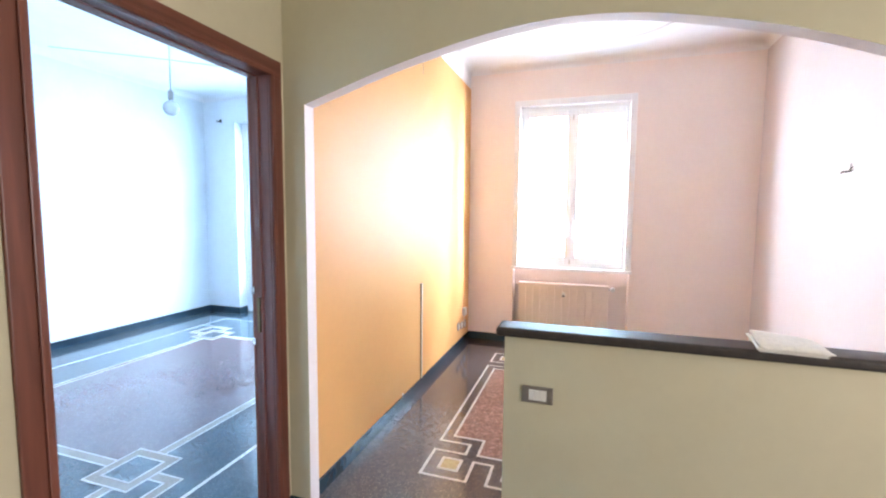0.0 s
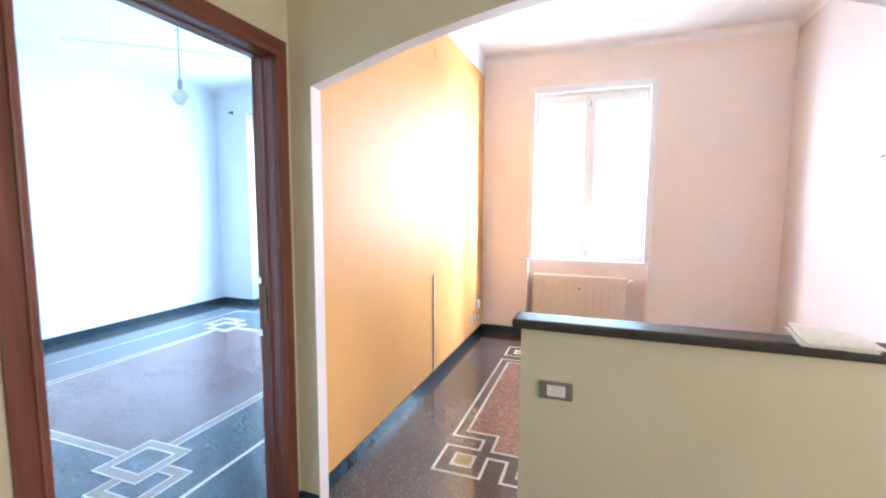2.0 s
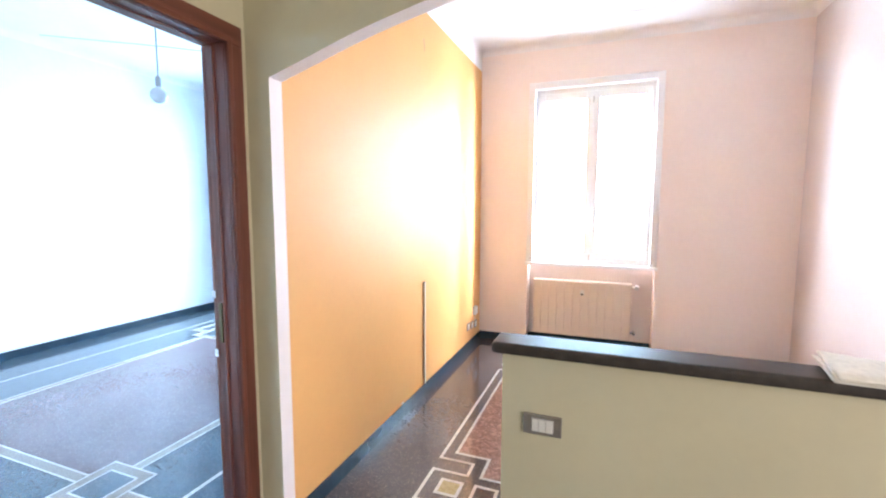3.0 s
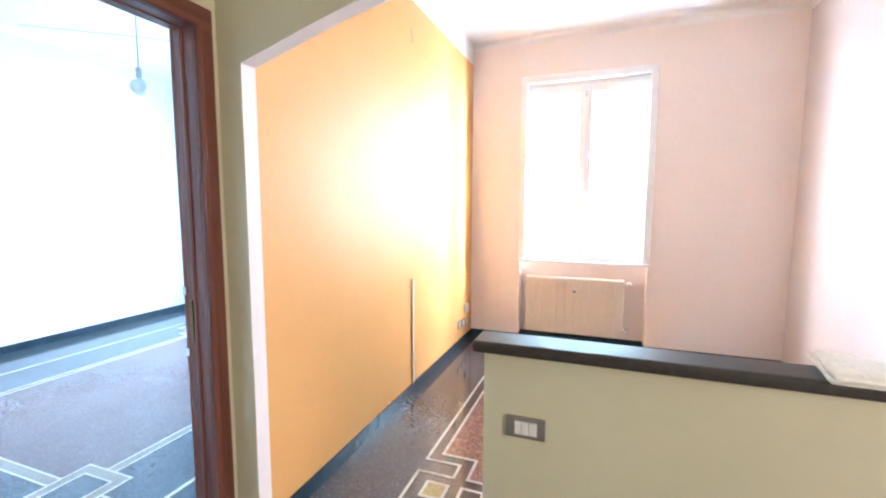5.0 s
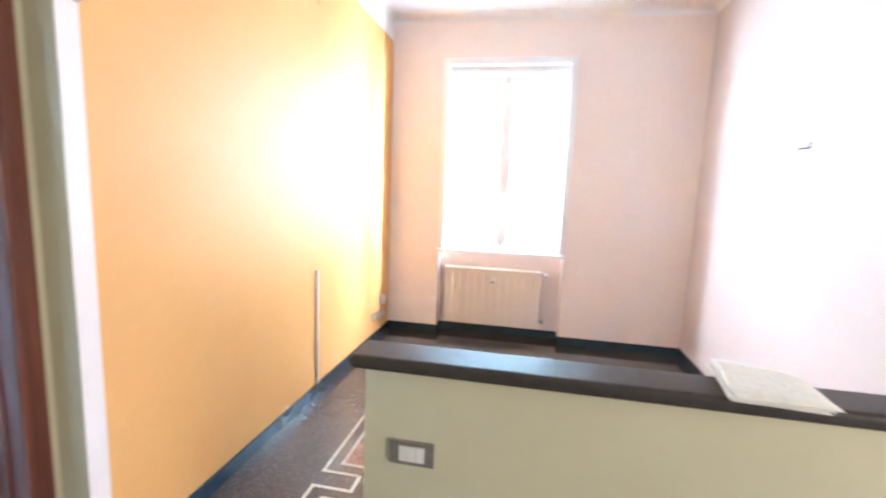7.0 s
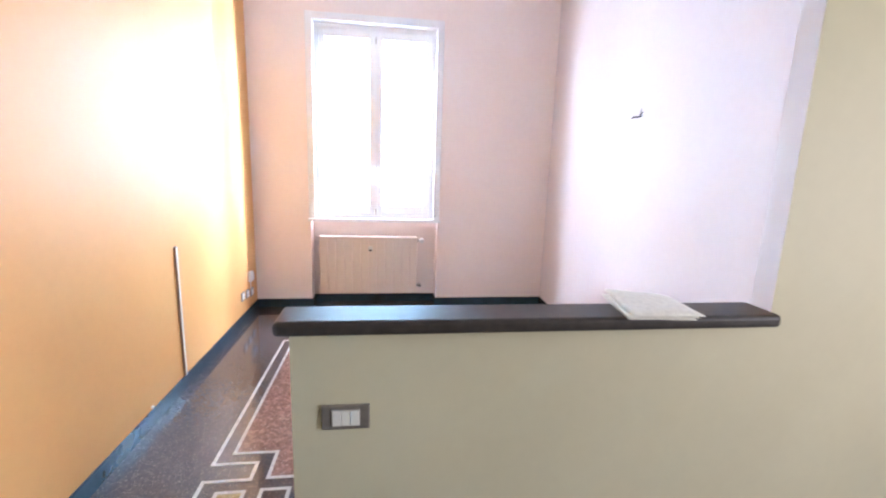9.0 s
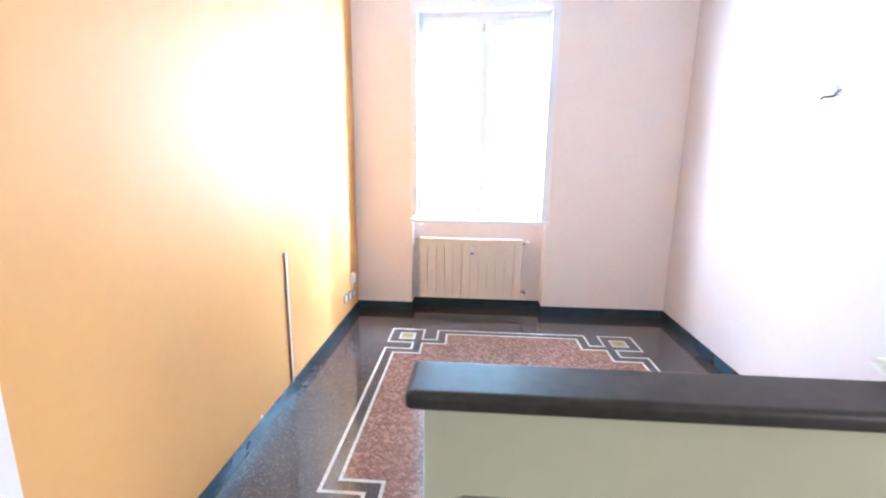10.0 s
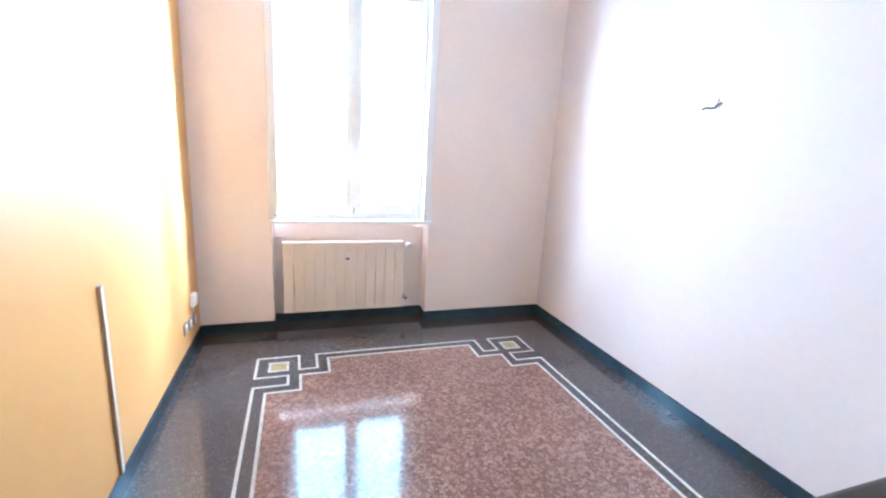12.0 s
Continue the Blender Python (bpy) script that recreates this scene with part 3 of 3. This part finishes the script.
# loose wires on the right-hand wall
loose = thing("loose_wires", "two short loose wires curling from blush white wall", "wire", (right_x(3.37), 3.37, 1.757))
wire("dark_wire", [(0.002, 0, 0), (-0.02, 0.015, -0.006), (-0.032, 0.04, -0.004), (-0.030, 0.062, -0.010)], 0.0046, BLACK, loose, "dark insulated wire")
wire("brown_wire", [(0.002, -0.004, 0), (-0.016, -0.012, 0.004), (-0.024, -0.022, 0.022), (-0.020, -0.020, 0.040)], 0.0042, GREYPL, loose, "grey insulated wire")
wire("blue_wire", [(0.002, 0.004, 0), (-0.020, -0.006, 0.006), (-0.028, -0.034, 0.010), (-0.024, -0.046, 0.018)], 0.0040, BLACK, loose, "grey insulated wire")
bm = lathe(bmesh.new(), [(0.012, 0.0), (0.012, 0.002), (0.009, 0.003)], 16)
bmesh.ops.rotate(bm, verts=bm.verts, matrix=Matrix.Rotation(-math.pi / 2, 3, "Y"))
part("grommet", bm, PLASTIC, loose)

# curtain bracket beside the balcony door
br = thing("curtain_bracket", "small dark metal curtain bracket on white wall", "bracket", (-4.86, FY, 2.75))
part("plate", boxes((-0.012, 0.012, -0.004, 0.0, -0.02, 0.02), bevel=0.001), BLACK, br)
wire("arm", [(-0.045, -0.03, 0.006), (-0.02, -0.045, -0.006), (0, -0.004, -0.004), (0.0, -0.05, -0.010), (0.03, -0.058, -0.006), (0.06, -0.055, 0.010)], 0.008, BLACK, br)


# ---- hanging lamps ----
def pendant():
    p = thing("pendant_lamp", "globe bulb hanging on a plain cord from the ceiling", "pendant lamp", (-3.285, 2.93, CH))
    rose = lathe(bmesh.new(), [(0.045, 0.0), (0.045, -0.012), (0.030, -0.030), (0.008, -0.036)], 24)
    part("ceiling_rose", rose, PLASTIC, p, smooth=False)
    wire("cord", [(0, 0, -0.03), (0.003, 0, -0.3), (0, 0, -0.605)], 0.0055, GREYPL, p, "grey cord")
    wire("hook", [(-0.030, 0, -0.195), (-0.022, 0, -0.207), (0.0, 0, -0.204), (0.012, 0, -0.222), (0.028, 0, -0.206)], 0.005, GREYPL, p, "small grey metal hook")
    holder = lathe(bmesh.new(), [(0.010, -0.60), (0.020, -0.612), (0.022, -0.635), (0.017, -0.638), (0.020, -0.645), (0.020, -0.678), (0.014, -0.682)], 20)
    part("lamp_holder", holder, GREYPL, p, "grey plastic lamp holder")
    prof = [(0.013, -0.678), (0.015, -0.690)] + [(0.062 * math.sin(math.radians(a)), -0.750 + 0.062 * math.cos(math.radians(a))) for a in range(20, 180, 10)] + [(0.002, -0.8125)]
    part("bulb", lathe(bmesh.new(), prof, 28), OPAL, p, "unlit opal glass globe bulb", smooth=True)
    return p


pendant()
stub = thing("ceiling_hook", "small white hook with a short lead stub on the ceiling", "ceiling hook", (0.29, 3.95, CH))
part("base", lathe(bmesh.new(), [(0.020, 0.0), (0.018, -0.006), (0.006, -0.010)], 16), PLASTIC, stub)
wire("hook", [(0, 0, -0.008), (0.003, 0, -0.022), (0.014, 0.002, -0.034), (0.012, 0.002, -0.046), (0.0, 0.0, -0.050)], 0.003, CHROME, stub)
wire("lead", [(-0.004, 0, -0.008), (-0.012, 0.003, -0.030), (-0.026, 0.004, -0.042)], 0.003, PLASTIC, stub)


# ---- folded cloth on the slab ----
def folded_cloth():
    c = thing("folded_cloth", "crumpled cream cotton cloth folded on the slate slab", "cloth", (0.778, 1.768, 1.0285), rz=-5)

    def sheet(name, x0, x1, y0, y1, zlo, thick, round_right, fan, seed):
        """A soft slab, rolled over at its folded edges; fan lifts the free corner at the back."""
        bm = bmesh.new()
        nx, ny = 34, 28
        layers = []
        for side in (0, 1):
            rows = []
            for i in range(nx + 1):
                row = []
                for j in range(ny + 1):
                    u, v = i / nx, j / ny
                    x = x0 + (x1 - x0) * u + 0.004 * noise.noise((v * 2.5, seed, 1.3)) - 0.010 * (u - 0.5) * v
                    y = y0 + (y1 - y0) * v + 0.004 * noise.noise((u * 2.5, seed, 4.4)) - 0.012 * u * u * (v - 0.4)
                    fall = 1.0
                    for e in ((1 - u) / round_right if round_right else 1, v / 0.16, (1 - v) / 0.16):
                        fall *= math.sqrt(max(0.0, 1 - (1 - min(1, max(0.02, e))) ** 2))
                    crease = 0.0022 * noise.noise((u * 3 + seed, v * 2.2, 2.0)) + 0.0012 * noise.noise((u * 8, v * 7, seed))
                    z = zlo + fan * (1 - u) ** 2 * v ** 2
                    if side:
                        z += thick * fall + (crease * fall if thick > 0.01 else 0.3 * crease * fall)
                    row.append(bm.verts.new((x, y, z)))
                rows.append(row)
            layers.append(rows)
        lo, hi = layers
        for i in range(nx):
            for j in range(ny):
                bm.faces.new((hi[i][j], hi[i + 1][j], hi[i + 1][j + 1], hi[i][j + 1]))
                bm.faces.new((lo[i][j], lo[i][j + 1], lo[i + 1][j + 1], lo[i + 1][j]))
        rim = [(i, 0) for i in range(nx)] + [(nx, j) for j in range(ny)] + [(i, ny) for i in range(nx, 0, -1)] + [(0, j) for j in range(ny, 0, -1)]
        for a, b in zip(rim, rim[1:] + rim[:1]):
            bm.faces.new((lo[a[0]][a[1]], lo[b[0]][b[1]], hi[b[0]][b[1]], hi[a[0]][a[1]]))
        part(name, bm, CLOTH, c, smooth=True)

    sheet("under_fold", -0.098, 0.085, -0.086, 0.090, 0.0004, 0.0060, 0.2, 0.006, 2.0)
    sheet("middle_fold", -0.104, 0.090, -0.092, 0.094, 0.0075, 0.0055, 0.2, 0.008, 5.0)
    sheet("upper_fold", -0.096, 0.098, -0.098, 0.092, 0.0140, 0.0150, 0.5, 0.011, 9.0)
    return c


folded_cloth()

# ---- outside ----
structure(part("ground", boxes((-400, 400, 5.6, 900, -9.2, -9.0)), EARTH), "pale street far below the windows", "ground")
bm = bmesh.new()
bmesh.ops.create_grid(bm, x_segments=1, y_segments=1, size=1, matrix=Matrix.Translation((0, 60, 8)) @ Matrix.Rotation(math.pi / 2, 4, "X") @ Matrix.Diagonal((140, 60, 1, 1)))
back, bn, bl, bb = material("bright_haze", 1.0)
bb.inputs["Base Color"].default_value = (0.8, 0.85, 0.9, 1)
bb.inputs["Emission Color"].default_value = (0.80, 0.95, 1.0, 1)
bb.inputs["Emission Strength"].default_value = 3.0
structure(part("backdrop", bm, back), "plain bright hazy distance", "backdrop")


# ---- inlaid floor pieces ----
def inlay(floor, name, pts, w, z, mat, closed=True):
    """Straight inlaid strips with mitred ends along a right-angled line."""
    n = len(pts)
    for k in range(n if closed else n - 1):
        a, b = Vector(pts[k]), Vector(pts[(k + 1) % n])
        d = (b - a).normalized()
        s = Vector((-d.y, d.x))
        before = (a - Vector(pts[k - 1])).normalized() if closed or k else d
        after = (Vector(pts[(k + 2) % n]) - b).normalized() if closed or k < n - 2 else d
        ca, cb = before.x * d.y - before.y * d.x, d.x * after.y - d.y * after.x
        h = w / 2
        q = [a + s * h + d * h * ca, a - s * h - d * h * ca, b - s * h + d * h * cb, b + s * h - d * h * cb]
        bm = prism(bmesh.new(), [tuple(p) for p in (q[1], q[2], q[3], q[0])], 0.0002, z)
        part(name, bm, mat, floor)


def field(floor, name, pts, z, mat):
    part(name, prism(bmesh.new(), pts, 0.0001, z), mat, floor)


def loop(x0, x1, y0, y1, corner):
    """A closed line round a rectangle with the same figure in all four corners, anticlockwise."""
    out = [(x0 + u, y0 + v) for u, v in corner]
    out += [(x1 - u, y0 + v) for u, v in corner[::-1]]
    out += [(x1 - u, y1 - v) for u, v in corner]
    out += [(x0 + u, y1 - v) for u, v in corner[::-1]]
    return out


PX0, PX1, PY0, PY1 = -0.731, 1.235, 2.245, 4.480
OUTER = [(0, 0.380), (0.198, 0.380), (0.198, 0.265), (0, 0.265), (0, 0), (0.265, 0), (0.265, 0.198), (0.380, 0.198), (0.380, 0)]
INNER = [(0.072, 0.455), (0.272, 0.455), (0.272, 0.272), (0.455, 0.272), (0.455, 0.072)]
field(floor_b, "terrazzo_field", loop(PX0, PX1, PY0, PY1, INNER), 0.0012, RED_FLOOR)
inlay(floor_b, "inlay_strip", loop(PX0, PX1, PY0, PY1, OUTER), 0.0165, 0.0022, MOSAIC)
inlay(floor_b, "inlay_strip", loop(PX0, PX1, PY0, PY1, INNER), 0.0165, 0.0022, MOSAIC)
for cx in (PX0 + 0.137, PX1 - 0.137):
    for cy in (PY0 + 0.137, PY1 - 0.137):
        a, b = 0.056, 0.047
        inlay(floor_b, "inlay_strip", [(cx - a, cy - a), (cx + a, cy - a), (cx + a, cy + a), (cx - a, cy + a)], 0.0165, 0.0022, MOSAIC)
        field(floor_b, "yellow_tile", [(cx - b, cy - b), (cx + b, cy - b), (cx + b, cy + b), (cx - b, cy + b)], 0.0016, YELLOW)

QX0, QX1, QY0, QY1 = -4.065, -2.292, 1.75, 4.02
sq = lambda cx, cy, a: [(cx - a, cy - a), (cx + a, cy - a), (cx + a, cy + a), (cx - a, cy + a)]
rect = lambda d: [(QX0 - d, QY0 - d), (QX1 + d, QY0 - d), (QX1 + d, QY1 + d), (QX0 - d, QY1 + d)]
field(floor_l, "terrazzo_field", rect(0), 0.0008, PLUM_FLOOR)
inlay(floor_l, "band_strip", rect(0), 0.062, 0.0012, BAND_FLOOR)
inlay(floor_l, "inlay_strip", rect(-0.031), 0.010, 0.0018, MOSAIC)
inlay(floor_l, "inlay_strip", rect(0.031), 0.010, 0.0018, MOSAIC)
inlay(floor_l, "inlay_strip", [(-4.55, 1.11), (-1.81, 1.11), (-1.81, 4.70), (-4.55, 4.70)], 0.022, 0.0018, MOSAIC)
for sx, qx in ((-1, QX0), (1, QX1)):
    for sy, qy in ((-1, QY0), (1, QY1)):
        for k, (cx, cy, a) in enumerate(((qx + sx * 0.18, qy + sy * 0.15, 0.135), (qx, qy, 0.135))):
            z = 0.0024 + 0.0014 * k
            field(floor_l, "slate_tile", sq(cx, cy, a - 0.03), z - 0.0004, BLUE_FLOOR)
            inlay(floor_l, "band_strip", sq(cx, cy, a), 0.062, z, BAND_FLOOR)
            inlay(floor_l, "inlay_strip", sq(cx, cy, a - 0.031), 0.010, z + 0.0007, MOSAIC)
            inlay(floor_l, "inlay_strip", sq(cx, cy, a + 0.031), 0.010, z + 0.0007, MOSAIC)
